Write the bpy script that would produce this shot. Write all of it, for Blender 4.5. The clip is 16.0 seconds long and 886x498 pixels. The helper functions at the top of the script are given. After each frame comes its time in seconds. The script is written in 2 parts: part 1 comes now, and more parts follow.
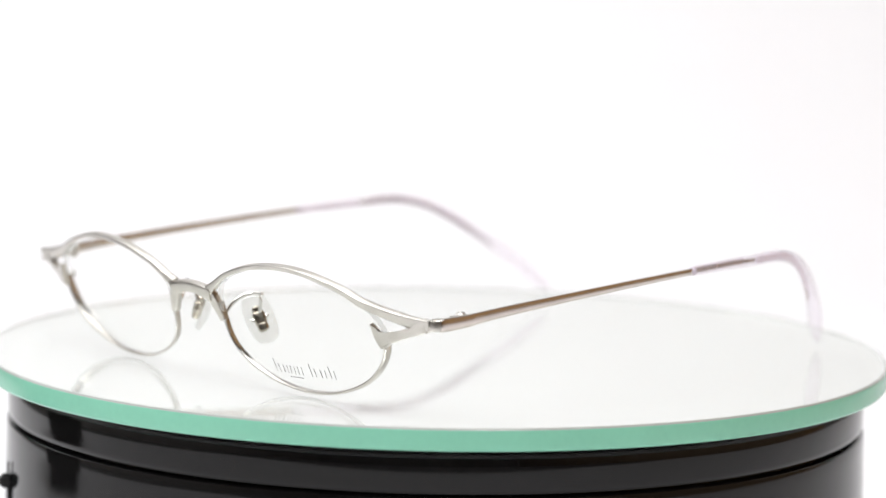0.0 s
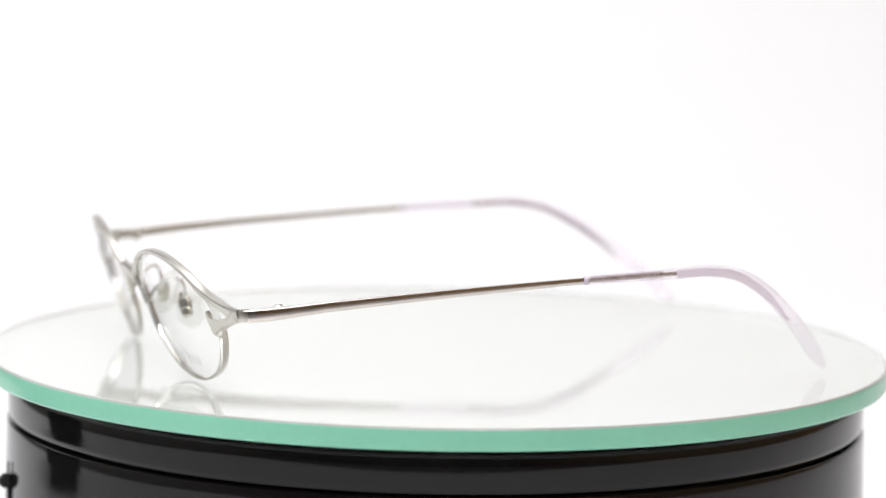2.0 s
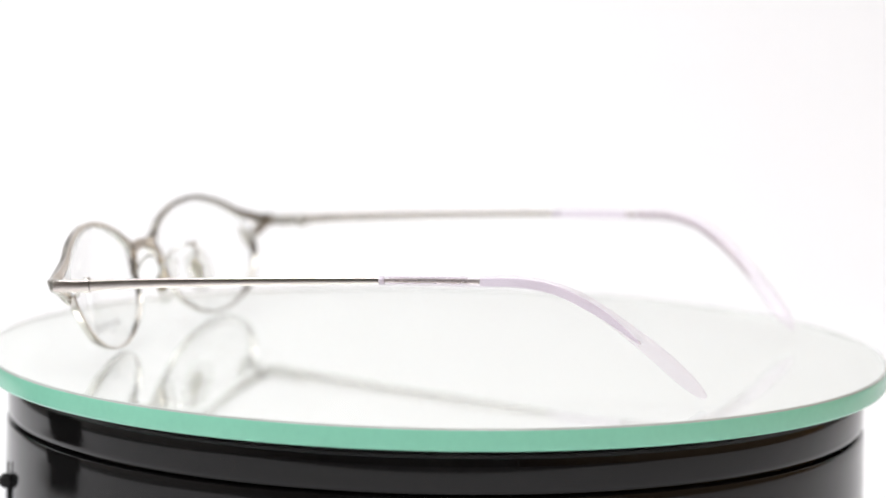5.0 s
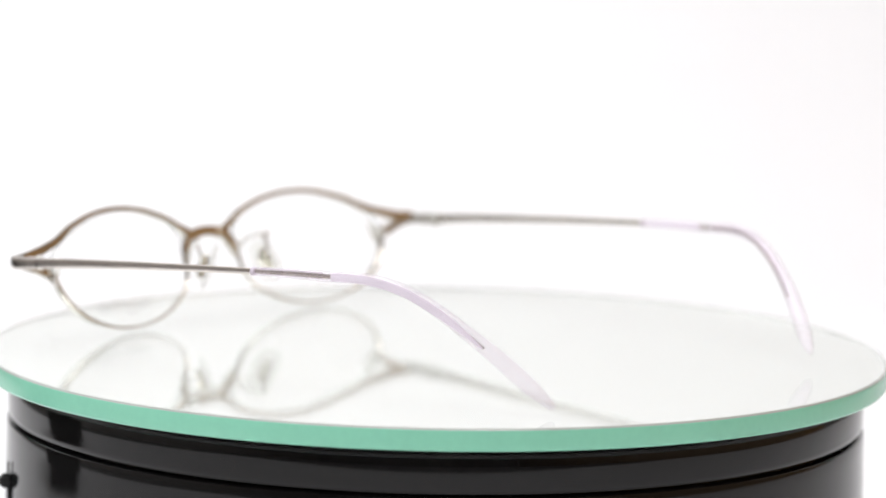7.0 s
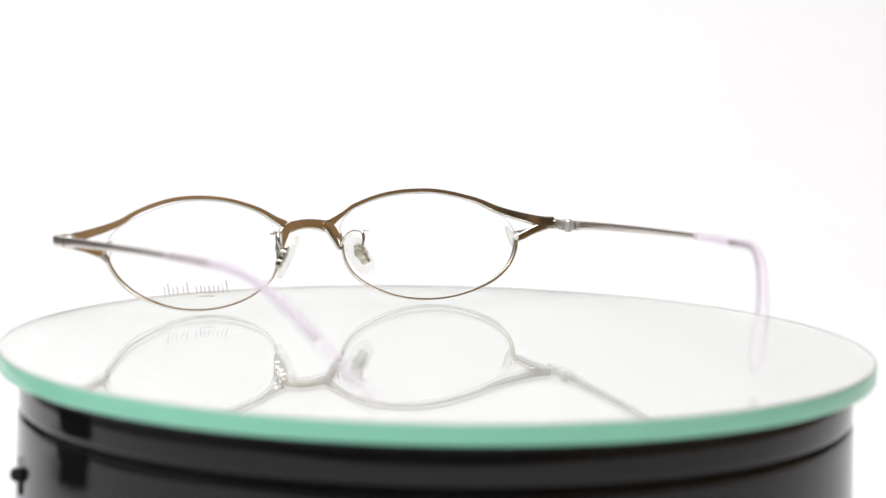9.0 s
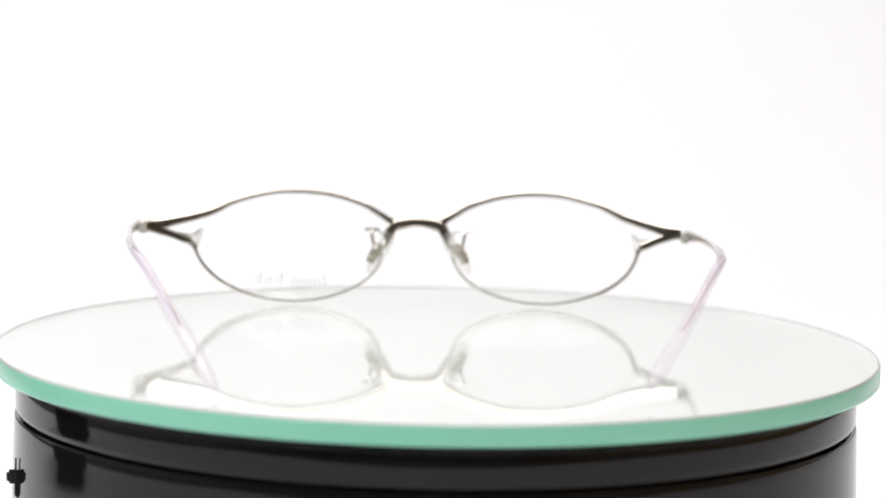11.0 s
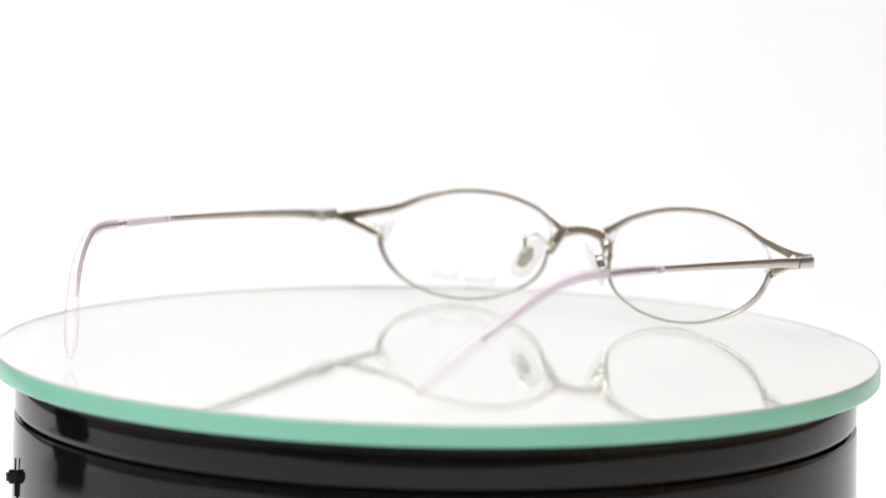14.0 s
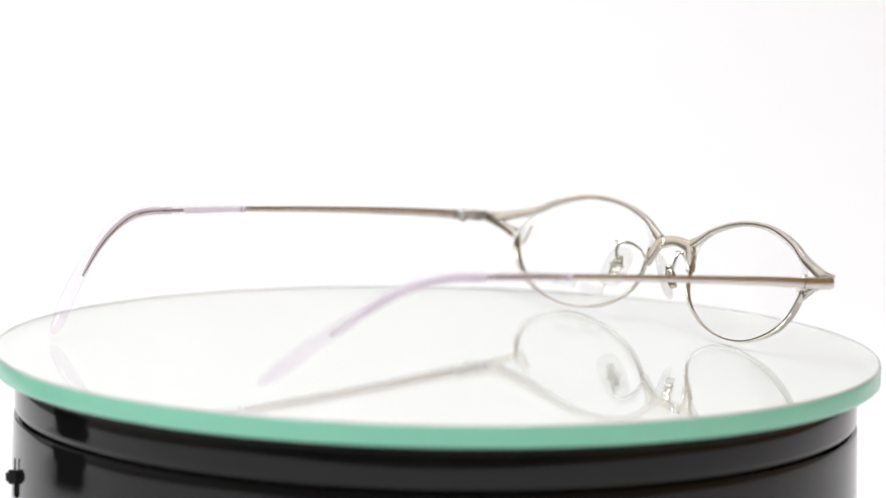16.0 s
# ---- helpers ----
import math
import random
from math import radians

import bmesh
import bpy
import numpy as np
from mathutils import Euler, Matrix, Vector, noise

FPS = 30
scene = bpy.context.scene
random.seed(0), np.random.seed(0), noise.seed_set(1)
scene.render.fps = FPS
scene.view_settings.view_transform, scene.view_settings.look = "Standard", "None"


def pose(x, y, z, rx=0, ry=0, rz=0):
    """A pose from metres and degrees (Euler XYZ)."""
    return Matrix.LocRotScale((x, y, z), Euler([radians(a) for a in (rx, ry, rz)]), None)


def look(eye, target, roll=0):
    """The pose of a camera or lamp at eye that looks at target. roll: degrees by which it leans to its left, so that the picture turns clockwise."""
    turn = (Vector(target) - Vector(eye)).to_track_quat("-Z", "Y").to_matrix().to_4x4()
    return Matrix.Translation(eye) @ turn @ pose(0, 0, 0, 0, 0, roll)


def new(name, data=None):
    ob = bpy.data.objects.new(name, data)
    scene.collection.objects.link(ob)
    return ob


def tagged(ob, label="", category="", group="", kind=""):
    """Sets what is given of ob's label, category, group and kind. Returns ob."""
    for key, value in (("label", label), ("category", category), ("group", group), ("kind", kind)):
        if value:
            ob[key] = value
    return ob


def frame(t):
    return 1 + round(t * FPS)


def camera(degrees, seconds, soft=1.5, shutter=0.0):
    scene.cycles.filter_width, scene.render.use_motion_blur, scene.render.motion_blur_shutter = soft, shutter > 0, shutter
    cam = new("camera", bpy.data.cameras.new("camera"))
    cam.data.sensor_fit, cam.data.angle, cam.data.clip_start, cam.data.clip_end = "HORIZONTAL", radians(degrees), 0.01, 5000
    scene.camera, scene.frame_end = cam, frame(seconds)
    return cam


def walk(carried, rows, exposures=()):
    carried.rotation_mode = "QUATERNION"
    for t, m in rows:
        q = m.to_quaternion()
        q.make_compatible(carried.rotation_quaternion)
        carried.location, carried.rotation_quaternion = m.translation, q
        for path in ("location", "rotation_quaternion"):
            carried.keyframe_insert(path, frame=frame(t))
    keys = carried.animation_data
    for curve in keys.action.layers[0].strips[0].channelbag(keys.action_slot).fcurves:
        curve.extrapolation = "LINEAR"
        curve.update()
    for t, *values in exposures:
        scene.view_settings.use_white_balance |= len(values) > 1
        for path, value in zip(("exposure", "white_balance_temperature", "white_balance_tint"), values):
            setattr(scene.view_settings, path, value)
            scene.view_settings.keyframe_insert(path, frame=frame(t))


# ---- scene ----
# Eyeglasses on a slowly turning mirror-glass disc in a white photo sweep.
# The turntable's axis is the world's z axis; the disc's upper face is z = 0.
MM = 0.001

# ---- camera ----
cam = camera(14.857, 16.0, 1.4)
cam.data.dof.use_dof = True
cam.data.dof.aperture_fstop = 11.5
EYE = Vector((0.0, -0.74935, 0.11834))
AHEAD = Vector((0.00122346, 0.99187865, -0.12718193))


def eye_back(d):
    """The camera d metres further back along its line of sight."""
    e = EYE - AHEAD * d
    return look(e, e + AHEAD, 1.151)


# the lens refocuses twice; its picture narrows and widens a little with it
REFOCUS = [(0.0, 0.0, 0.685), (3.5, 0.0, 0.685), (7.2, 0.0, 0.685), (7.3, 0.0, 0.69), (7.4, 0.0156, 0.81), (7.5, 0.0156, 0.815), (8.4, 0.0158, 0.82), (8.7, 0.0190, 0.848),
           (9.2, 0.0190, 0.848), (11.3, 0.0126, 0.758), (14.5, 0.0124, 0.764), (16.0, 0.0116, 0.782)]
walk(cam, [(t, eye_back(d)) for t, d, far in REFOCUS], exposures=[(0.0, 0.0), (16.0, 0.0)])
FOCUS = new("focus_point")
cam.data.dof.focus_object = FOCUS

# ---- light ----
world = bpy.data.worlds.new("studio_world")
scene.world = world
world.use_nodes = True
world.node_tree.nodes["Background"].inputs[0].default_value = (0.80, 0.86, 1.0, 1)
world.node_tree.nodes["Background"].inputs[1].default_value = 0.30


def softbox(name, eye, target, w, h, watts, colour=(1, 1, 1)):
    lamp = bpy.data.lights.new(name, "AREA")
    lamp.shape, lamp.size, lamp.size_y, lamp.energy, lamp.color = "RECTANGLE", w, h, watts, colour
    ob = new(name, lamp)
    ob.matrix_world = look(eye, target)
    return ob


softbox("softbox_overhead", (-0.30, 0.02, 1.0), (-0.15, -0.02, 0), 1.1, 1.0, 9.4, (0.985, 0.995, 1.0))
softbox("softbox_backdrop", (-0.72, 0.05, 1.05), (-0.30, 0.85, 0.15), 0.7, 0.5, 0.7, (0.98, 0.975, 1.0))
softbox("softbox_side", (-1.05, 0.52, 0.72), (0, 0, 0.1), 1.1, 0.8, 2.6)
softbox("softbox_front", (-0.15, -0.66, 1.30), (0, 0, 0), 1.3, 0.5, 15.2, (0.985, 0.995, 1.0))


# ---- materials ----
def material(name, colour=(0.8, 0.8, 0.8), rough=0.5, metal=0.0, vary=0.0, size=200.0, bump=0.0, coat=0.0, spec=0.5):
    """A principled material whose colour and roughness vary over two scales of noise, with fine relief."""
    m = bpy.data.materials.new(name)
    m.use_nodes = True
    nt = m.node_tree
    p = nt.nodes["Principled BSDF"]
    p.inputs["Base Color"].default_value = (*colour, 1)
    p.inputs["Roughness"].default_value = rough
    p.inputs["Metallic"].default_value = metal
    p.inputs["Coat Weight"].default_value = coat
    p.inputs["Specular IOR Level"].default_value = spec
    if vary or bump:
        tc = nt.nodes.new("ShaderNodeTexCoord")
        n1 = nt.nodes.new("ShaderNodeTexNoise")
        n1.inputs["Scale"].default_value = size
        n1.inputs["Detail"].default_value = 5
        n2 = nt.nodes.new("ShaderNodeTexNoise")
        n2.inputs["Scale"].default_value = size * 11
        n2.inputs["Detail"].default_value = 3
        for n in (n1, n2):
            nt.links.new(tc.outputs["Object"], n.inputs["Vector"])
        mix = nt.nodes.new("ShaderNodeMath")
        mix.operation = "MULTIPLY_ADD"
        mix.inputs[1].default_value = 0.45
        nt.links.new(n2.outputs["Fac"], mix.inputs[0])
        half = nt.nodes.new("ShaderNodeMath")
        half.operation = "MULTIPLY"
        half.inputs[1].default_value = 0.55
        nt.links.new(n1.outputs["Fac"], half.inputs[0])
        nt.links.new(half.outputs[0], mix.inputs[2])
        if vary:
            ramp = nt.nodes.new("ShaderNodeMapRange")
            ramp.inputs["From Min"].default_value, ramp.inputs["From Max"].default_value = 0.3, 0.7
            ramp.inputs["To Min"].default_value, ramp.inputs["To Max"].default_value = 1 - vary, 1 + vary
            nt.links.new(mix.outputs[0], ramp.inputs["Value"])
            vm = nt.nodes.new("ShaderNodeVectorMath")
            vm.operation = "SCALE"
            vm.inputs[0].default_value = colour
            nt.links.new(ramp.outputs[0], vm.inputs["Scale"])
            nt.links.new(vm.outputs[0], p.inputs["Base Color"])
            rr = nt.nodes.new("ShaderNodeMath")
            rr.operation = "MULTIPLY"
            rr.inputs[1].default_value = rough
            nt.links.new(ramp.outputs[0], rr.inputs[0])
            nt.links.new(rr.outputs[0], p.inputs["Roughness"])
        if bump:
            b = nt.nodes.new("ShaderNodeBump")
            b.inputs["Strength"].default_value = bump
            b.inputs["Distance"].default_value = 0.0002
            nt.links.new(mix.outputs[0], b.inputs["Height"])
            nt.links.new(b.outputs[0], p.inputs["Normal"])
    return m


def clear(name, tint, ior=1.5, rough=0.0, body=0.0, body_colour=(0.9, 0.9, 0.9), gloss=1.0):
    """Clear thin glass or plastic: what lies behind shows through, with a Fresnel gloss on top and some milky body."""
    m = bpy.data.materials.new(name)
    m.use_nodes = True
    nt = m.node_tree
    nt.nodes.remove(nt.nodes["Principled BSDF"])
    out = nt.nodes["Material Output"]
    tr = nt.nodes.new("ShaderNodeBsdfTransparent")
    tr.inputs[0].default_value = (*tint, 1)
    gl = nt.nodes.new("ShaderNodeBsdfGlossy")
    gl.inputs["Roughness"].default_value = rough
    lw = nt.nodes.new("ShaderNodeLayerWeight")
    lw.inputs["Blend"].default_value = 0.5
    pw = nt.nodes.new("ShaderNodeMath")
    pw.operation = "POWER"
    pw.inputs[1].default_value = 5.0
    nt.links.new(lw.outputs["Facing"], pw.inputs[0])
    least = ((ior - 1) / (ior + 1)) ** 2
    fr = nt.nodes.new("ShaderNodeMath")
    fr.operation = "MULTIPLY_ADD"
    fr.inputs[1].default_value, fr.inputs[2].default_value = (1 - least) * gloss, least * gloss
    nt.links.new(pw.outputs[0], fr.inputs[0])
    last = tr
    if body:
        df = nt.nodes.new("ShaderNodeBsdfDiffuse")
        df.inputs[0].default_value = (*body_colour, 1)
        mb = nt.nodes.new("ShaderNodeMixShader")
        mb.inputs[0].default_value = body
        nt.links.new(tr.outputs[0], mb.inputs[1])
        nt.links.new(df.outputs[0], mb.inputs[2])
        last = mb
    mx = nt.nodes.new("ShaderNodeMixShader")
    nt.links.new(fr.outputs[0], mx.inputs[0])
    nt.links.new(last.outputs[0], mx.inputs[1])
    nt.links.new(gl.outputs[0], mx.inputs[2])
    nt.links.new(mx.outputs[0], out.inputs[0])
    return m


SILVER = material("satin_silver_metal", (0.58, 0.555, 0.515), 0.30, 1.0, 0.10, 300, 0.05)
# Copies of the silver metal; their warm tint stands in for brown reflections.
TINTED_SILVER = material("reflection_tinted_silver", (0.62, 0.56, 0.49), 0.17, 1.0, 0.12, 250, 0.05)
WARMER_SILVER = material("reflection_tinted_bridge_metal", (0.62, 0.55, 0.47), 0.17, 1.0, 0.12, 250, 0.05)
# Silver-grey temple metal; it looks brown only where it reflects the right wall.
TEMPLE_GLOSS = material("glossy_grey_metal", (0.66, 0.61, 0.58), 0.20, 1.0, 0.10, 300, 0.05)
TEMPLE_GREY = material("brushed_grey_metal", (0.68, 0.63, 0.585), 0.24, 1.0, 0.10, 300, 0.05)
STEEL = material("polished_steel", (0.72, 0.71, 0.69), 0.16, 1.0, 0.06, 400)
RIM = material("polished_grey_metal", (0.58, 0.555, 0.52), 0.16, 1.0, 0.10, 300)
HINGE = material("satin_nickel", (0.74, 0.72, 0.69), 0.42, 1.0, 0.08, 300, 0.05)
CORE = material("dark_core_wire", (0.42, 0.37, 0.33), 0.28, 1.0, 0.10, 300)
NICKEL = material("white_plastic_washer", (0.90, 0.89, 0.87), 0.4, 0.0, 0.08, 300)
LENS = clear("demo_lens_plastic", (0.996, 0.996, 0.994), 1.25, gloss=0.5)
LENS_EDGE = clear("lens_edge_plastic", (0.95, 0.96, 0.955), 1.5, 0.05, 0.30, (0.93, 0.94, 0.935))
LILAC = clear("lilac_clear_plastic", (0.985, 0.967, 0.988), 1.36, 0.10, 0.14, (0.95, 0.88, 0.96))
FILM = clear("pale_lilac_film", (0.95, 0.90, 0.96), 1.25, 0.2, 0.70, (0.90, 0.82, 0.93))
INNER = material("lilac_paint", (0.93, 0.87, 0.95), 0.4, 0.0, 0.02, 200)
PAD = clear("clear_silicone", (0.955, 0.955, 0.945), 1.45, 0.04, 0.10, (0.90, 0.90, 0.88))
PAD_METAL = material("dark_nickel", (0.50, 0.46, 0.39), 0.18, 1.0, 0.10, 400)
PRINT = material("grey_lens_print", (0.36, 0.35, 0.37), 0.6, 0.0, 0.15, 900)
PANE = clear("glass_face", (0.99, 1.0, 0.993), 1.52, gloss=0.8)
EDGE = material("green_glass_edge", (0.275, 0.665, 0.49), 0.22, 0.0, 0.035, 60, 0.0, 0.0, 0.5)
CHAMFER = material("ground_glass_chamfer", (0.44, 0.46, 0.44), 0.2, 0.0, 0.06, 120)
BACKING = material("silvered_underside", (0.92, 0.93, 0.918), 0.003, 0.36, 0.004, 30)
PLASTIC = material("black_plastic", (0.0060, 0.0056, 0.0058), 0.075, 0.0, 0.25, 40, 0.012, 0.0, 0.28)
RUBBER = material("black_rubber", (0.010, 0.010, 0.010), 0.6, 0.0, 0.15, 150, 0.1)
PAPER = material("white_sweep_paper", (0.866, 0.86, 0.883), 0.7, 0.0, 0.01, 6, 0.02)
TABLE = material("dark_table_top", (0.13, 0.125, 0.125), 0.6, 0.0, 0.14, 8, 0.05)
ROOM = material("grey_room_paint", (0.34, 0.33, 0.32), 0.8, 0.0, 0.10, 3, 0.05)
PALE = material("pale_room_paint", (0.62, 0.60, 0.57), 0.8, 0.0, 0.06, 3, 0.05)
WOOD = material("brown_wood_wall", (0.43, 0.26, 0.11), 0.6, 0.0, 0.10, 5, 0.05)


# ---- mesh helpers ----
def finish(name, bm, mats, smooth=True):
    bmesh.ops.recalc_face_normals(bm, faces=bm.faces[:])
    me = bpy.data.meshes.new(name)
    bm.to_mesh(me)
    bm.free()
    for m in mats if isinstance(mats, (list, tuple)) else [mats]:
        me.materials.append(m)
    if smooth:
        me.shade_smooth()
        me.set_sharp_from_angle(angle=radians(38))
    return me


def part(name, bm, mats, parent, label="", smooth=True):
    ob = new(name, finish(name, bm, mats, smooth))
    ob.parent = parent
    return tagged(ob, label)


def spline(ctrl, n, closed=False):
    """Catmull-Rom through the control rows (any number of columns), n steps a span."""
    c = [np.array(r, float) for r in ctrl]
    k = len(c)
    out = []
    for i in range(k if closed else k - 1):
        if closed:
            a, b, d, e = c[(i - 1) % k], c[i], c[(i + 1) % k], c[(i + 2) % k]
        else:
            a, b, d, e = c[max(i - 1, 0)], c[i], c[i + 1], c[min(i + 2, k - 1)]
        for j in range(n):
            t = j / n
            out.append(0.5 * (2 * b + (d - a) * t + (2 * a - 5 * b + 4 * d - e) * t ** 2 + (3 * b - a - 3 * d + e) * t ** 3))
    if not closed:
        out.append(c[-1])
    return out


def sweep(bm, ctrl, up, n=6, sides=14, square=0.7):
    """A bar along rows (x, y, z, width, height) in millimetres: height along up, width across; square 1 is an ellipse, lower is boxier."""
    rows = spline(ctrl, n)
    pts = [Vector(r[:3]) for r in rows]
    up = Vector(up)
    rings = []
    for i, r in enumerate(rows):
        t = (pts[min(i + 1, len(pts) - 1)] - pts[max(i - 1, 0)]).normalized()
        side = t.cross(up).normalized()
        top = side.cross(t).normalized()
        ring = []
        for k in range(sides):
            a = 2 * math.pi * (k + 0.5) / sides
            ca, sa = math.cos(a), math.sin(a)
            px = math.copysign(abs(ca) ** square, ca) * r[3] / 2
            py = math.copysign(abs(sa) ** square, sa) * r[4] / 2
            ring.append(bm.verts.new((pts[i] + side * px + top * py) * MM))
        rings.append(ring)
    for a, b in zip(rings, rings[1:]):
        for k in range(sides):
            bm.faces.new((a[k], a[(k + 1) % sides], b[(k + 1) % sides], b[k]))
    bm.faces.new(rings[0])
    bm.faces.new(rings[-1][::-1])
    return bm


def lathe(bm, profile, steps=160, close=False):
    """A turned body about z from rows (radius, z) in millimetres; a radius of 0 ends on the axis."""
    rings = []
    for r, z in profile:
        if r == 0:
            rings.append([bm.verts.new((0, 0, z * MM))])
        else:
            rings.append([bm.verts.new((r * MM * math.cos(2 * math.pi * k / steps), r * MM * math.sin(2 * math.pi * k / steps), z * MM)) for k in range(steps)])
    pairs = list(zip(rings, rings[1:])) + ([(rings[-1], rings[0])] if close else [])
    for a, b in pairs:
        for k in range(steps):
            j = (k + 1) % steps
            if len(a) == 1:
                bm.faces.new((a[0], b[k], b[j]))
            elif len(b) == 1:
                bm.faces.new((a[k], a[j], b[0]))
            else:
                bm.faces.new((a[k], a[j], b[j], b[k]))
    return bm


def ellipsoid(bm, centre, axes, radii, flat=1.0):
    """A rounded pad about centre with three axes and radii in millimetres; flat below 1 squares it off."""
    m = bmesh.ops.create_uvsphere(bm, u_segments=28, v_segments=16, radius=1)
    for v in m["verts"]:
        q = [math.copysign(abs(v.co[i]) ** flat, v.co[i]) * radii[i] for i in range(3)]
        v.co = (Vector(centre) + sum((Vector(axes[i]) * q[i] for i in range(3)), Vector())) * MM
    return bm


def rod(bm, a, b, r, sides=16):
    """A straight round rod from a to b in millimetres, with a small bevel at both ends."""
    a, b = Vector(a), Vector(b)
    t = (b - a).normalized()
    side = t.orthogonal().normalized()
    top = t.cross(side)
    bev = min(r * 0.25, (b - a).length * 0.25)
    rings = []
    for q, rad in ((a, r - bev), (a + t * bev, r), (b - t * bev, r), (b, r - bev)):
        rings.append([bm.verts.new((q + (side * math.cos(2 * math.pi * k / sides) + top * math.sin(2 * math.pi * k / sides)) * rad) * MM) for k in range(sides)])
    for p, q in zip(rings, rings[1:]):
        for k in range(sides):
            bm.faces.new((p[k], p[(k + 1) % sides], q[(k + 1) % sides], q[k]))
    bm.faces.new(rings[0])
    bm.faces.new(rings[-1])
    return bm


def block(bm, centre, size, bevel, turn=0.0):
    """A box with bevelled edges, alone in its bmesh; centre and size in millimetres, turned about z by degrees."""
    m = bmesh.ops.create_cube(bm, size=1)
    for v in m["verts"]:
        v.co = Vector((v.co.x * size[0], v.co.y * size[1], v.co.z * size[2]))
    es = list({e for v in m["verts"] for e in v.link_edges})
    bmesh.ops.bevel(bm, geom=es, offset=bevel, segments=2, affect="EDGES")
    mat = pose(*centre, 0, 0, turn)
    for v in bm.verts:
        v.co = (mat @ v.co) * MM
    return bm


# ---- the white sweep and the dim room round it ----
def slab(name, lo, hi, mat, label, category):
    bm = bmesh.new()
    m = bmesh.ops.create_cube(bm, size=1)
    for v in m["verts"]:
        v.co = Vector([(lo[i] + hi[i]) / 2 + v.co[i] * (hi[i] - lo[i]) for i in range(3)])
    ob = new(name, finish(name, bm, mat, False))
    return tagged(ob, label, category, kind="structure")


def paper_sweep():
    bm = bmesh.new()
    prof = [(-0.34, -0.05), (0.45, -0.05)]
    for k in range(1, 25):
        a = math.pi / 2 * k / 24
        prof.append((0.45 + 0.35 * math.sin(a), -0.05 + 0.35 * (1 - math.cos(a))))
    prof.append((0.80, 1.35))
    # the sheet's under side: the same line, half a millimetre outside it
    outer = [(-0.34, -0.0505), (0.45, -0.0505)]
    for k in range(1, 25):
        a = math.pi / 2 * k / 24
        outer.append((0.45 + 0.3505 * math.sin(a), -0.05 + 0.35 - 0.3505 * math.cos(a)))
    outer.append((0.8005, 1.35))
    ring = prof + outer[::-1]
    near = [bm.verts.new((-0.36, y, z)) for y, z in ring]
    far = [bm.verts.new((0.60, y, z)) for y, z in ring]
    n = len(ring)
    for i in range(n):
        bm.faces.new((near[i], near[(i + 1) % n], far[(i + 1) % n], far[i]))
    for i in range(len(prof) - 1):
        for v in (near, far):
            bm.faces.new((v[i], v[i + 1], v[n - 2 - i], v[n - 1 - i]))
    ob = new("backdrop", finish("backdrop", bm, PAPER))
    return tagged(ob, "seamless white paper sweep curving up behind the turntable", "backdrop", kind="structure")


paper_sweep()
slab("table", (-0.62, -0.68, -0.10), (0.62, 0.85, -0.0507), TABLE, "plain dark table under the white paper sweep", "table")
slab("floor", (-1.55, -2.6, -0.88), (1.1, 1.6, -0.80), ROOM, "plain grey studio floor", "floor")
slab("wall_front", (-1.45, -2.7, -0.80), (1.1, -2.6, 2.0), ROOM, "plain grey studio wall", "wall")
slab("wall_back", (-1.45, 1.6, -0.80), (1.1, 1.7, 2.0), ROOM, "plain grey studio wall", "wall")
slab("wall_left", (-1.55, -2.7, -0.80), (-1.45, 1.7, 2.0), PALE, "plain pale studio wall", "wall")
slab("wall_right", (1.0, -2.6, -0.80), (1.1, 0.55, 2.0), WOOD, "plain brown wooden studio wall", "wall")
slab("wall_right_rear", (1.0, 0.55, -0.80), (1.1, 1.6, 2.0), ROOM, "plain grey studio wall", "wall")
slab("ceiling", (-1.55, -2.7, 2.0), (1.1, 1.7, 2.1), ROOM, "plain grey studio ceiling", "ceiling")


# ---- turntable ----
def turntable_base():
    root = tagged(new("turntable_base"), "glossy black plastic motor base under the glass disc", "turntable")
    root.location = (0, 0, -0.05)
    lift = 50.0
    up = lambda rows: [(r, z + lift) for r, z in rows]
    bm = lathe(bmesh.new(), up([(0, -6.2), (93.9, -6.2), (94.4, -6.35), (94.75, -6.8), (94.9, -7.4), (95.0, -9.0), (95.0, -12.6), (94.95, -13.2), (94.7, -13.7), (93.4, -13.9), (93.4, -14.6), (0, -14.6)]))
    part("top_band", bm, PLASTIC, root, "glossy black plastic upper band")
    bm = lathe(bmesh.new(), up([(0, -14.62), (94.6, -14.62), (95.1, -15.0), (95.25, -15.8), (95.3, -18), (95.7, -34), (96.0, -46), (95.8, -49.2), (95.2, -50), (0, -50)]))
    part("body", bm, PLASTIC, root)
    # toggle switch on the flank
    a = math.radians(196.0)
    radial = Vector((math.cos(a), math.sin(a), 0))
    deg = math.degrees(a)
    c = radial * 95.7
    bm = bmesh.new()
    block(bm, (c.x, c.y, 21.6), (1.2, 2.6, 6.0), 0.4, deg)
    plate = part("switch_plate", bm, PLASTIC, root, "small black switch housing")
    c = radial * 96.5
    bm = bmesh.new()
    block(bm, (c.x, c.y, 23.3), (2.8, 2.6, 3.0), 0.6, deg)
    part("switch_knob", bm, RUBBER, plate, "small black switch knob")
    c = radial * 95.9
    bm = rod(bmesh.new(), (c.x, c.y, 24.4), (c.x, c.y, 27.4), 0.2, 8)
    part("pin", bm, RUBBER, plate)
    return root


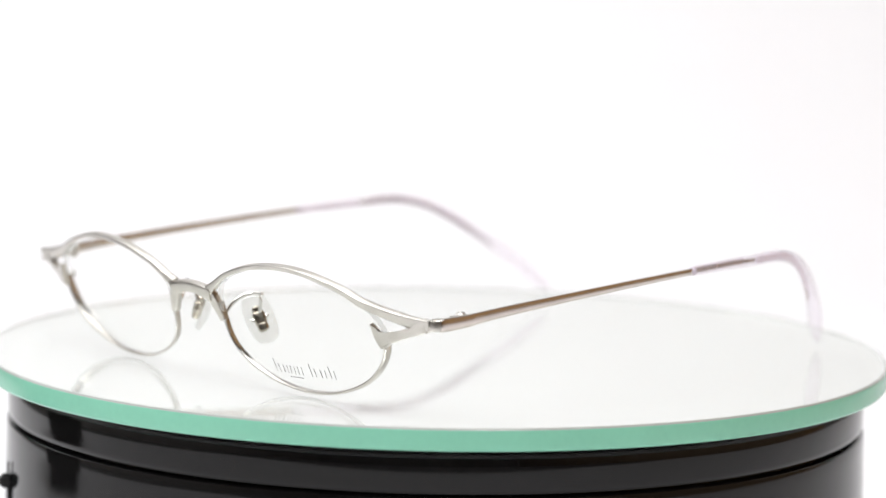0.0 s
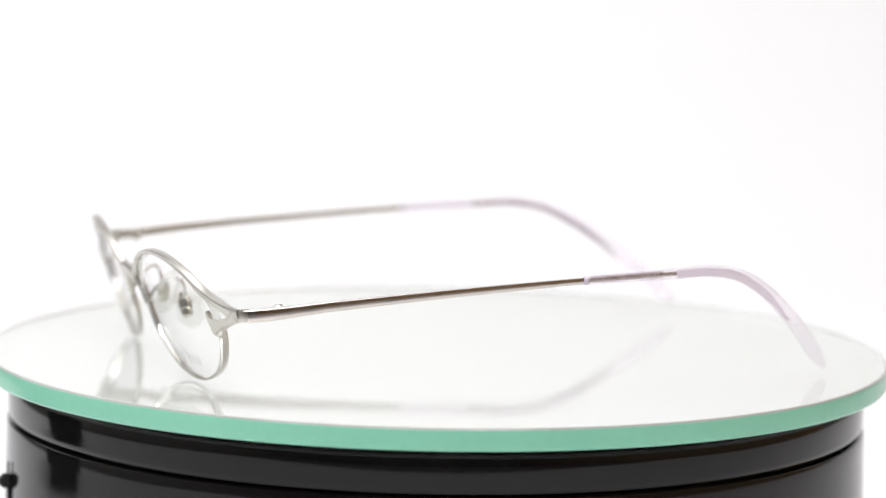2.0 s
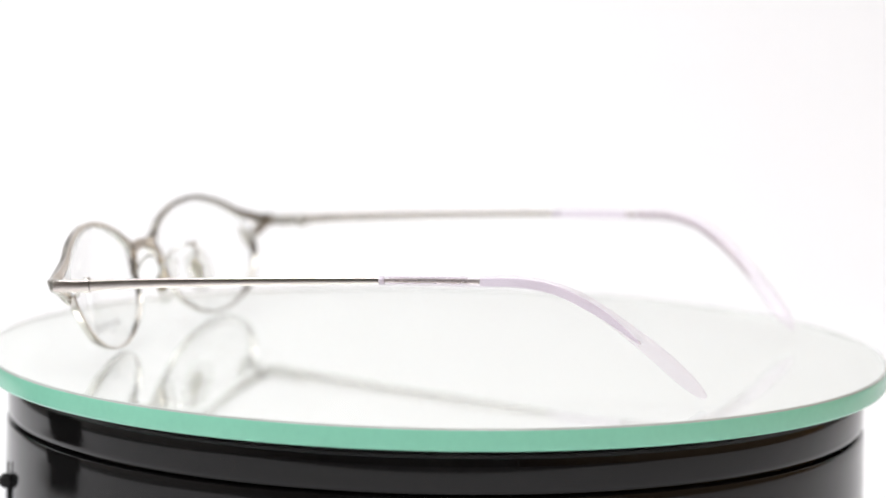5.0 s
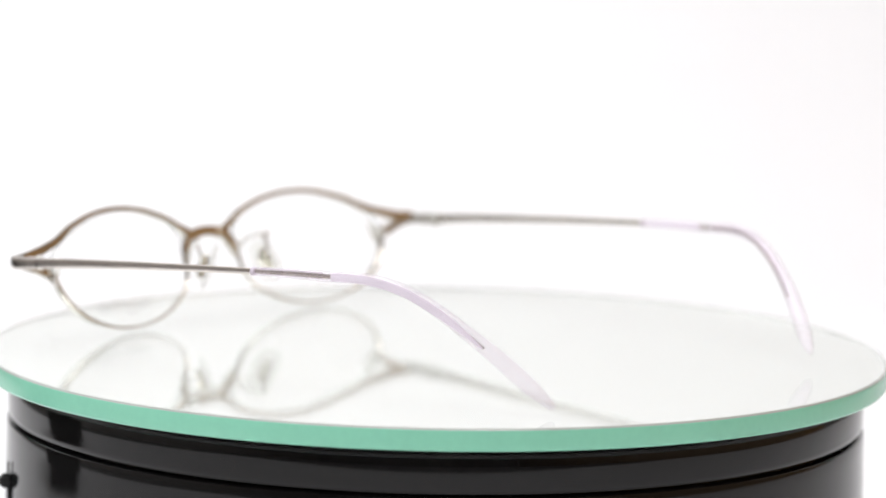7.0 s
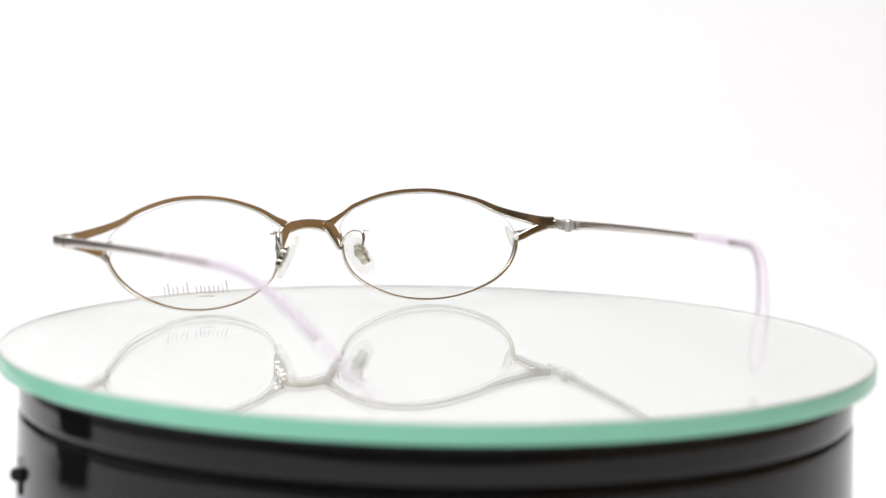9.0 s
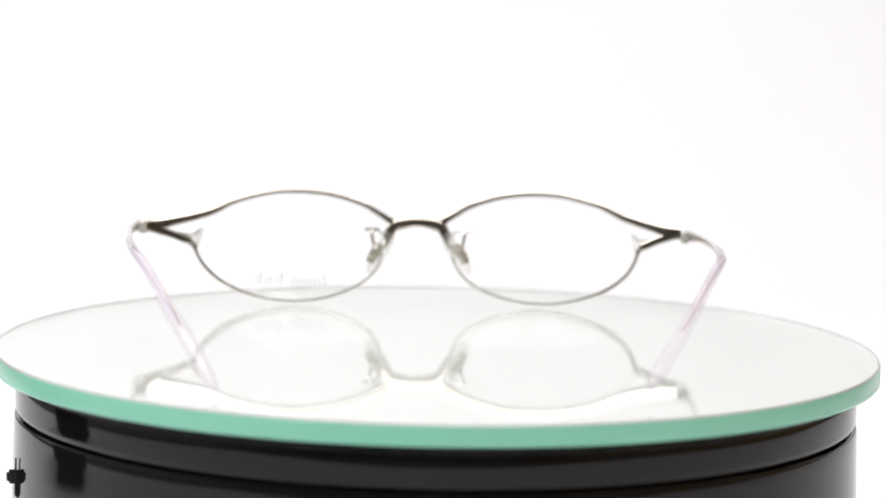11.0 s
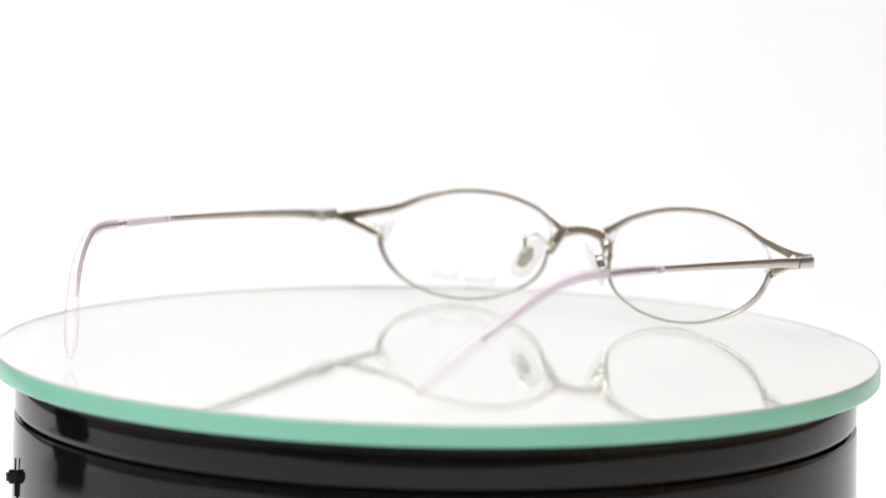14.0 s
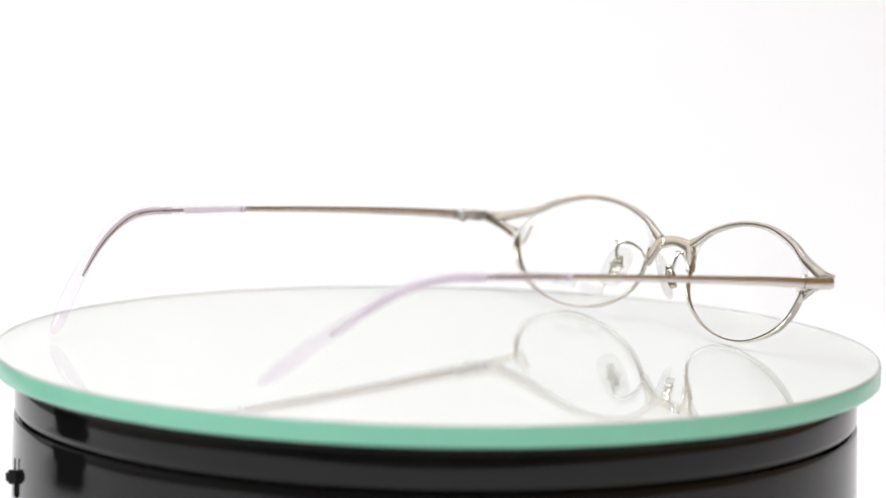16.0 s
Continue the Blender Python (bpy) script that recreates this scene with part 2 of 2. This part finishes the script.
def reflected_block():
    """Unseen black block with a pole, added for the dark reflection on the base."""
    root = tagged(new("reflected_block"), "unseen black block with a pole, added for its dark reflection on the base", "stand")
    root.location = (-0.238, 0.013, -0.05)
    bm = bmesh.new()
    block(bm, (0, 0, 30), (54, 54, 60), 6.0, 70.0)
    part("foot", bm, RUBBER, root)
    bm = rod(bmesh.new(), (0, 0, 60), (0, 0, 330), 7.0, 20)
    part("pole", bm, RUBBER, root, "thin black pole")
    bm = rod(bmesh.new(), (0, 0, 200), (0, 0, 220), 10.0, 20)
    part("collar", bm, RUBBER, root)
    return root


def glass_disc():
    root = tagged(new("glass_disc"), "round mirrored glass disc with a pale green edge, turning", "glass disc")
    bm = lathe(bmesh.new(), [(0, 0), (99.35, 0)], 240)
    part("pane", bm, PANE, root, "clear reflective glass face")
    bm = lathe(bmesh.new(), [(99.36, 0), (99.72, -0.10), (99.92, -0.42)], 240)
    part("chamfer", bm, CHAMFER, root, "fine ground grey chamfer")
    bm = lathe(bmesh.new(), [(99.92, -0.42), (100, -0.75), (100, -4.2), (99.6, -4.65), (98.6, -4.65)], 240)
    part("edge", bm, EDGE, root, "pale green polished glass edge")
    bm = lathe(bmesh.new(), [(0, -0.57), (99.22, -0.57), (99.32, -0.03), (99.5, -0.12), (99.6, -0.6), (99.6, -4.6), (0, -4.6)], 240)
    part("underside", bm, BACKING, root, "silvered mirror underside of the glass", smooth=False)
    bm = lathe(bmesh.new(), [(0, -4.66), (86, -4.66), (87, -5.0), (87, -6.2), (0, -6.2)], 96)
    part("platter", bm, RUBBER, root, "black rubber platter")
    return root


# ---- eyeglasses; millimetres: x to the wearer's left, y backwards, z up ----
def face(x, z):
    """How far back the front's surface lies: wrapped across and leaning with height."""
    return -6.6 + 0.0017 * x * x - 0.33 * (z - 19.5)


LEAN = (0, 0.95, 0.31)
BROW = [(6.0, 19.7, 2.2), (8.9, 21.4, 1.45), (13.2, 23.8, 1.1), (20.7, 26.1, 1.0), (28.7, 27.0, 1.0), (36.4, 26.6, 1.05), (44.8, 24.55, 1.2),
        (50.3, 22.15, 1.65), (54.2, 20.95, 1.95), (58.5, 19.95, 2.2), (62.0, 19.2, 2.6), (65.7, 18.98, 2.6)]
OUTLINE = [(8.6, 14.0), (9.3, 10.0), (11.6, 6.7), (16.4, 3.7), (22.5, 1.65), (30.0, 0.85), (38.0, 1.7), (46.0, 4.5), (51.0, 8.1), (53.7, 12.0),
           (54.5, 15.2), (54.0, 17.6), (52.4, 19.8), (49.5, 21.6), (44.8, 23.5), (36.5, 25.75), (28.6, 26.4), (20.7, 25.5), (13.2, 23.2), (9.6, 20.4), (8.5, 17.2)]


def across(x, s):
    """Where a point x millimetres from the bridge's middle lies: the bridge sits a little to the wearer's right."""
    return s * x - 1.1 * min(max((62.0 - x) / 10.0, 0.0), 1.0)


def flip(rows, s):
    return [(r[0] * s, *r[1:]) for r in rows]


def paint_back(bm, normal_axis, limit):
    """Give the faces that look backwards the second material."""
    bmesh.ops.recalc_face_normals(bm, faces=bm.faces[:])
    bm.normal_update()
    axis = Vector(normal_axis).normalized()
    for f in bm.faces:
        if f.normal.dot(axis) > limit:
            f.material_index = 1
    return bm


def lens(s, root):
    ring = spline(OUTLINE, 5, True)
    cx, cz = 31.0, 14.0
    bm = bmesh.new()
    levels = 9
    grids = []
    for back in (0, 1):
        rows = []
        for k in range(levels + 1):
            f = 1 - k / levels
            loop = []
            for x, z in ring:
                px, pz = cx + (x - cx) * f, cz + (z - cz) * f
                y = face(cx, cz) + (face(x, z) - face(cx, cz)) * f - 1.5 * (1 - f * f) + 1.5 * back
                loop.append(bm.verts.new((across(px, s) * MM, y * MM, pz * MM)))
                if k == levels:
                    break
            rows.append(loop)
        grids.append(rows)
        n = len(ring)
        for a, b in zip(rows, rows[1:]):
            for i in range(n):
                if len(b) == 1:
                    bm.faces.new((a[i], a[(i + 1) % n], b[0]))
                else:
                    bm.faces.new((a[i], a[(i + 1) % n], b[(i + 1) % n], b[i]))
    a, b = grids[0][0], grids[1][0]
    for i in range(len(a)):
        f = bm.faces.new((a[i], a[(i + 1) % len(a)], b[(i + 1) % len(a)], b[i]))
        f.material_index = 1
    return part("lens", bm, [LENS, LENS_EDGE], root, "clear demo lens")


def lens_front(x, z):
    """The front face of the wearer's left lens."""
    cx, cz = 31.0, 14.0
    ring = spline(OUTLINE, 5, True)
    dx, dz = x - cx, z - cz
    ang = math.atan2(dz, dx)
    best = min(ring, key=lambda r: abs(math.remainder(math.atan2(r[1] - cz, r[0] - cx) - ang, 2 * math.pi)))
    f = math.hypot(dx, dz) / math.hypot(best[0] - cx, best[1] - cz)
    return face(cx, cz) + (face(best[0], best[1]) - face(cx, cz)) * f - 1.5 * (1 - f * f)


def print_marks(parent):
    """Two rows of plain upright bars where the lens carries its faint grey print."""
    def bar(x0, z0, x1, z1, w):
        bm = bmesh.new()
        y0, y1 = lens_front(x0, z0) - 0.04, lens_front(x1, z1) - 0.04
        sweep(bm, [(across(x0, 1), y0, z0, w, 0.05), (across((x0 + x1) / 2, 1), (y0 + y1) / 2, (z0 + z1) / 2, w, 0.05), (across(x1, 1), y1, z1, w, 0.05)], (0, 1, 0), 2, 6)
        part("print_bar", bm, PRINT, parent, "plain grey printed bar")
    for i, (x, h) in enumerate(((22.7, 2.8), (25.1, 1.7), (27.4, 1.7), (29.6, 1.8), (33.2, 2.8), (36.0, 1.8), (38.4, 2.7))):
        base = 4.35 + 0.02 * (x - 21)
        bar(x, base, x, base + h, 0.28)
        bar(x + 1.15, base, x + 1.15, base + min(h, 1.9), 0.24)
    bar(26.4, 3.75, 30.4, 3.85, 0.22)


def claw_out(x):
    """How far the claw plate stands before the front's surface: proud over the lens, flush at the end piece."""
    return -1.1 + 0.95 * min(max((x - 56.5) / 7.0, 0.0), 1.0)


def half_front(s, root):
    side = "wearer's left" if s > 0 else "wearer's right"
    # brow bar with the upper prong of the fork
    bm = bmesh.new()
    sweep(bm, [(across(x, s), face(x, z) + 0.5, z, w, 1.7 if x < 60 else 1.2) for x, z, w in BROW], LEAN, 7, 16, 0.32)
    part("brow_bar", paint_back(bm, LEAN, 0.35), [SILVER, TINTED_SILVER], root, "satin silver brow bar, its inner face tinted for warm reflections")
    # nose leg
    bm = bmesh.new()
    sweep(bm, [(across(x, s), face(x, z) + 0.6, z, w, 1.5) for x, z, w in ((4.2, 19.6, 2.0), (5.9, 18.6, 2.5), (7.0, 16.8, 2.5), (7.8, 15.0, 2.1), (8.4, 13.5, 1.5))], LEAN, 6, 16, 0.35)
    part("nose_leg", paint_back(bm, LEAN, 0.35), [SILVER, WARMER_SILVER], root)
    # thin lower rim
    rows = [OUTLINE[20], *OUTLINE[:11]]
    bm = bmesh.new()
    sweep(bm, [(across(x, s), face(x, z) + 0.75, z, 0.55 if i < 8 else 0.85, 1.25 if i < 8 else 1.8) for i, (x, z) in enumerate(rows)], LEAN, 7, 12, 0.5)
    part("lower_rim", paint_back(bm, LEAN, 0.5), [RIM, TINTED_SILVER], root, "thin silver lower rim wire, tinted for warm reflections behind")
    # lower prong of the fork
    bm = bmesh.new()
    sweep(bm, [(across(x, s), face(x, z) + 0.45, z, w, 1.2) for x, z, w in ((64.6, 18.5, 2.0), (61.8, 17.6, 2.0), (59.0, 16.6, 1.9), (56.6, 15.6, 1.9), (55.0, 15.1, 1.7))], LEAN, 6, 16, 0.35)
    part("lower_prong", paint_back(bm, LEAN, 0.35), [SILVER, TINTED_SILVER], root)
    # claw plate gripping the lens from in front
    bm = bmesh.new()
    shape = [(52.5, 17.9), (53.0, 18.1), (53.6, 17.2), (54.5, 16.35), (55.9, 16.4), (58.4, 17.2), (61.4, 18.15), (62.8, 18.8), (64.0, 20.05), (65.6, 20.15), (65.9, 17.8), (63.8, 17.35), (61.8, 16.6), (58.4, 15.5),
             (55.9, 14.5), (54.2, 13.0), (53.7, 13.1), (53.1, 15.4)]
    front = [bm.verts.new((across(x, s) * MM, (face(x, z) + claw_out(x)) * MM, z * MM)) for x, z in shape]
    rear = [bm.verts.new((across(x, s) * MM, (face(x, z) + claw_out(x) + 1.0) * MM, z * MM)) for x, z in shape]
    bm.faces.new(front)
    bm.faces.new(rear[::-1])
    for i in range(len(shape)):
        j = (i + 1) % len(shape)
        bm.faces.new((front[i], front[j], rear[j], rear[i]))
    bmesh.ops.bevel(bm, geom=[e for e in bm.edges if e.verts[0] in front and e.verts[1] in front], offset=0.3 * MM, segments=2, affect="EDGES")
    paint_back(bm, LEAN, 0.5)
    claw = part("claw", bm, [SILVER, TINTED_SILVER], root, "pointed satin silver claw on the lens", smooth=False)
    bm = bmesh.new()
    wide_shape = [(54.0 + (x - 54.0) * 1.12, 15.6 + (z - 15.6) * 1.05) for x, z in shape if x < 57]
    layers = [[bm.verts.new((across(x, s) * MM, (face(x, z) + y) * MM, z * MM)) for x, z in wide_shape] for y in (-0.1, 0.05)]
    bm.faces.new(layers[0])
    bm.faces.new(layers[1][::-1])
    for i in range(len(wide_shape)):
        j = (i + 1) % len(wide_shape)
        bm.faces.new((layers[0][i], layers[0][j], layers[1][j], layers[1][i]))
    part("washer", bm, NICKEL, claw, "thin white plastic washer", smooth=False)
    bm = bmesh.new()
    ellipsoid(bm, (across(54.1, s), face(54.1, 15.6) + 2.2, 15.6), ((1, 0, 0), (0, 1, 0), (0, 0, 1)), (0.6, 0.5, 0.8))
    part("lens_plug", bm, NICKEL, claw, "small white plastic plug")
    low = 0.0 if s > 0 else 0.6
    # end piece turning the corner to the hinge
    bm = bmesh.new()
    sweep(bm, [(s * 64.2, 1.3, 18.9, 0.7, 2.0), (s * 65.2, 1.4, 18.95 - low, 1.0, 2.4), (s * 66.2, 1.75, 19.05 - low, 1.2, 2.35), (s * 67.0, 2.7, 19.1 - low, 1.3, 2.5),
               (s * 67.3, 4.0, 19.2 - low, 1.3, 2.7), (s * 67.4, 7.0, 19.4 - low, 1.3, 2.6), (s * 67.4, 10.8, 19.7 - low, 1.3, 2.5)], (0, 0, 1), 6, 16, 0.6)
    paint_back(bm, (-s, 1, 0), 0.4)
    for f in bm.faces:
        if f.normal.x * s > 0.1 and f.calc_center_median().y > 2.6 * MM:
            f.material_index = 2 if f.normal.z > -0.05 else 3
    part("end_piece", bm, [SILVER, TINTED_SILVER, TEMPLE_GLOSS, TEMPLE_GREY], root)
    # hinge
    bm = bmesh.new()
    block(bm, (s * 66.25, 3.6, 19.2 - low), (1.1, 4.6, 2.5), 0.25)
    hinge = part("hinge", bm, HINGE, root, "small steel barrel hinge", smooth=False)
    bm = bmesh.new()
    block(bm, (s * 66.1, 8.5, 19.65 - low), (1.7, 4.8, 2.1), 0.4)
    part("knuckle", bm, HINGE, hinge, smooth=False)
    bm = rod(bmesh.new(), (s * 65.7, 9.4, 18.0 - low), (s * 65.7, 9.4, 21.0 - low), 1.0)
    part("barrel", bm, HINGE, hinge)
    bm = rod(bmesh.new(), (s * 65.7, 9.4, 21.0 - low), (s * 65.7, 9.4, 21.25 - low), 0.7)
    part("screw", bm, STEEL, hinge)
    # nose pad, its box and wire arm
    along = Vector((s * 0.50, 0.10, -0.86)).normalized()
    inward = Vector((-s * 0.72, 0.55, -0.36)).normalized()
    inward = (inward - along * inward.dot(along)).normalized()
    wide = along.cross(inward)
    bm = bmesh.new()
    ellipsoid(bm, (across(9.3, s), 4.6, 13.2), (along, wide, inward), (5.7, 3.1, 0.8), 0.7)
    pad = part("nose_pad", bm, PAD, root, "clear oval silicone nose pad")
    bm = bmesh.new()
    mid = Vector((across(10.4, s), 3.6, 13.4))
    ellipsoid(bm, mid, (along, wide, inward), (1.5, 1.3, 1.0), 0.4)
    ellipsoid(bm, mid + along * 2.0, (along, wide, inward), (1.0, 1.15, 0.85), 0.5)
    ellipsoid(bm, mid - along * 1.9, (along, wide, inward), (0.8, 0.9, 0.75), 0.7)
    part("pad_box", bm, PAD_METAL, pad, "small dark nickel pad box")
    bm = rod(bmesh.new(), mid - wide * 1.9, mid + wide * 1.9, 0.45, 12)
    part("pad_pin", bm, STEEL, pad)
    bm = rod(bmesh.new(), (across(9.6, s), 1.2, 18.8), (across(13.0, s), 2.2, 18.9), 0.42, 12)
    part("arm_lug", bm, STEEL, pad)
    bm = bmesh.new()
    sweep(bm, [(across(8.0, s), -3.6, 14.4, 0.8, 0.8), (across(8.6, s), -2.2, 16.8, 0.8, 0.8), (across(9.8, s), 0.0, 18.5, 0.8, 0.8), (across(11.0, s), 2.0, 18.7, 0.8, 0.8),
               (across(11.3, s), 3.0, 17.3, 0.8, 0.8), (across(10.9, s), 3.3, 15.6, 0.8, 0.8), (across(10.4, s), 3.5, 13.8, 0.8, 0.8)], (0.3, 1, 0.2), 6, 10, 1.0)
    part("pad_arm", bm, STEEL, pad, "bent steel wire arm")


TEMPLE = [(67.3, 10.9, 19.75, 1.25, 2.35), (67.4, 20.0, 20.7, 1.2, 2.1), (67.3, 36.0, 22.0, 1.15, 1.8), (66.6, 55.0, 23.3, 1.1, 1.55), (65.7, 73.6, 24.4, 1.1, 1.35)]
CORE_LINE = [(65.7, 73.6, 24.4, 0.8, 0.8), (65.0, 84.0, 24.9, 0.8, 0.9), (64.0, 94.2, 25.2, 0.8, 0.9)]
WIRE_LINE = [(64.0, 94.4, 25.2, 0.6, 0.6), (62.9, 103.0, 25.3, 0.5, 0.5), (60.2, 110.0, 23.6, 0.45, 0.45), (56.3, 118.0, 18.9, 0.4, 0.5), (52.2, 124.8, 12.9, 0.3, 0.4)]
SLEEVE = [(65.6, 74.6, 24.45, 1.7, 1.9), (65.0, 84.0, 24.9, 1.9, 2.1), (64.0, 94.2, 25.2, 2.0, 2.3), (63.1, 101.8, 25.5, 2.1, 2.5), (61.0, 109.4, 24.2, 2.2, 2.6), (58.4, 115.6, 21.2, 2.3, 2.8),
          (55.0, 122.0, 16.3, 2.6, 3.0), (51.0, 128.0, 10.8, 3.0, 3.4), (47.6, 132.6, 5.9, 3.1, 3.4), (45.4, 135.6, 2.7, 2.1, 2.3), (44.7, 136.8, 1.4, 0.7, 1.1)]


def temple(s, root):
    lift = 0.0 if s > 0 else 1.6
    low = 0.0 if s > 0 else 0.6

    def eased(rows):
        # the wearer's right arm starts a little lower, and its tip stands a little clear of the glass
        return flip([(x, y, z + lift * max(0.0, (y - 110) / 27) ** 2 - low * max(0.0, min(1.0, (110 - y) / 70)), w, h) for x, y, z, w, h in rows], s)
    bm = bmesh.new()
    sweep(bm, eased(TEMPLE), (0, 0, 1), 8, 18, 0.5)
    bmesh.ops.recalc_face_normals(bm, faces=bm.faces[:])
    bm.normal_update()
    for f in bm.faces:
        if f.normal.z > -0.05 and f.normal.x * s > -0.3:
            f.material_index = 1
    arm = part("temple", bm, [TEMPLE_GREY, TEMPLE_GLOSS], root, "slim brushed silver-grey metal temple arm")
    bm = rod(bmesh.new(), (s * 65.72, 73.4, 24.37 - low * 0.52), (s * 65.65, 74.5, 24.45 - low * 0.51), 0.92)
    part("collar", bm, FILM, arm, "thin pale lilac collar")
    bm = bmesh.new()
    sweep(bm, eased(CORE_LINE), (0, 0.3, 1), 8, 10)
    part("core_blade", bm, CORE, arm, "dark metal core inside the clear sleeve")
    bm = bmesh.new()
    sweep(bm, eased(WIRE_LINE), (0, 0.3, 1), 8, 8)
    part("core_wire", bm, CORE, arm, "thin brown metal core wire")
    bm = bmesh.new()
    sweep(bm, eased([(x - 0.62, y, z, 0.35, 1.5) for x, y, z, w, h in ((65.6, 75.2, 24.5, 0, 0), (65.0, 84.0, 24.9, 0, 0), (64.3, 91.5, 25.1, 0, 0))]), (0, 0.3, 1), 6, 8)
    part("inner_film", bm, INNER, arm, "pale lilac inner film")
    bm = bmesh.new()
    sweep(bm, eased([(x + 0.55, y, z, 0.35 * f, 1.8 * f) for (x, y, z, w, h), f in zip(WIRE_LINE, (1.0, 1.05, 1.1, 1.0, 0.25))]), (0, 0.3, 1), 8, 8)
    part("outer_film", bm, INNER, arm, "pale lilac outer film")
    bm = bmesh.new()
    sweep(bm, eased(SLEEVE), (0, 0.3, 1), 8, 18, 0.95)
    part("ear_sleeve", bm, LILAC, arm, "translucent pale lilac plastic ear tip")


def eyeglasses():
    root = tagged(new("eyeglasses"), "slim silver metal eyeglasses, standing open on glass", "eyeglasses")
    bm = bmesh.new()
    sweep(bm, [(x - 1.1, face(x, z) + 0.3, z, w, 1.7) for x, z, w in ((-6.6, 18.7, 3.0), (-4.6, 19.1, 2.8), (-2.4, 19.55, 2.5), (0, 19.75, 2.4), (2.4, 19.55, 2.5), (4.6, 19.1, 2.8), (6.6, 18.7, 3.0))], LEAN, 6, 16, 0.35)
    part("bridge", paint_back(bm, LEAN, 0.3), [SILVER, WARMER_SILVER], root, "arched satin silver bridge, tinted for warm reflections inside")
    for s in (1, -1):
        glass = lens(s, root)
        if s > 0:
            print_marks(glass)
        half_front(s, root)
        temple(s, root)
    return root


turntable_base()
reflected_block()
DISC = glass_disc()
SPECS = eyeglasses()

# ---- what turns ----
TURN = [(0, 0.0), (0.5, -6.10), (1, -12.06), (2, -23.86), (3, -35.40), (4, -47.00), (5, -58.70), (6, -70.36), (7, -82.08), (8, -94.10), (9, -105.85), (10, -117.45), (11, -128.98),
        (12, -140.45), (13, -151.80), (14, -163.45), (15, -175.20), (16, -186.75)]


def motions():
    walk(DISC, [(t, pose(0, 0, 0, 0, 0, a)) for t, a in TURN])
    rows = []
    for t, a in TURN:
        spot = Matrix.Rotation(radians(a), 4, "Z") @ Vector((-0.0458554, -0.0452438, 0))
        rows.append((t, pose(spot.x, spot.y, 0, 0, 0, a - 48.597)))
    walk(SPECS, rows)
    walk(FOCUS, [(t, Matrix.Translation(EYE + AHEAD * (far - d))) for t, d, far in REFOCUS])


motions()
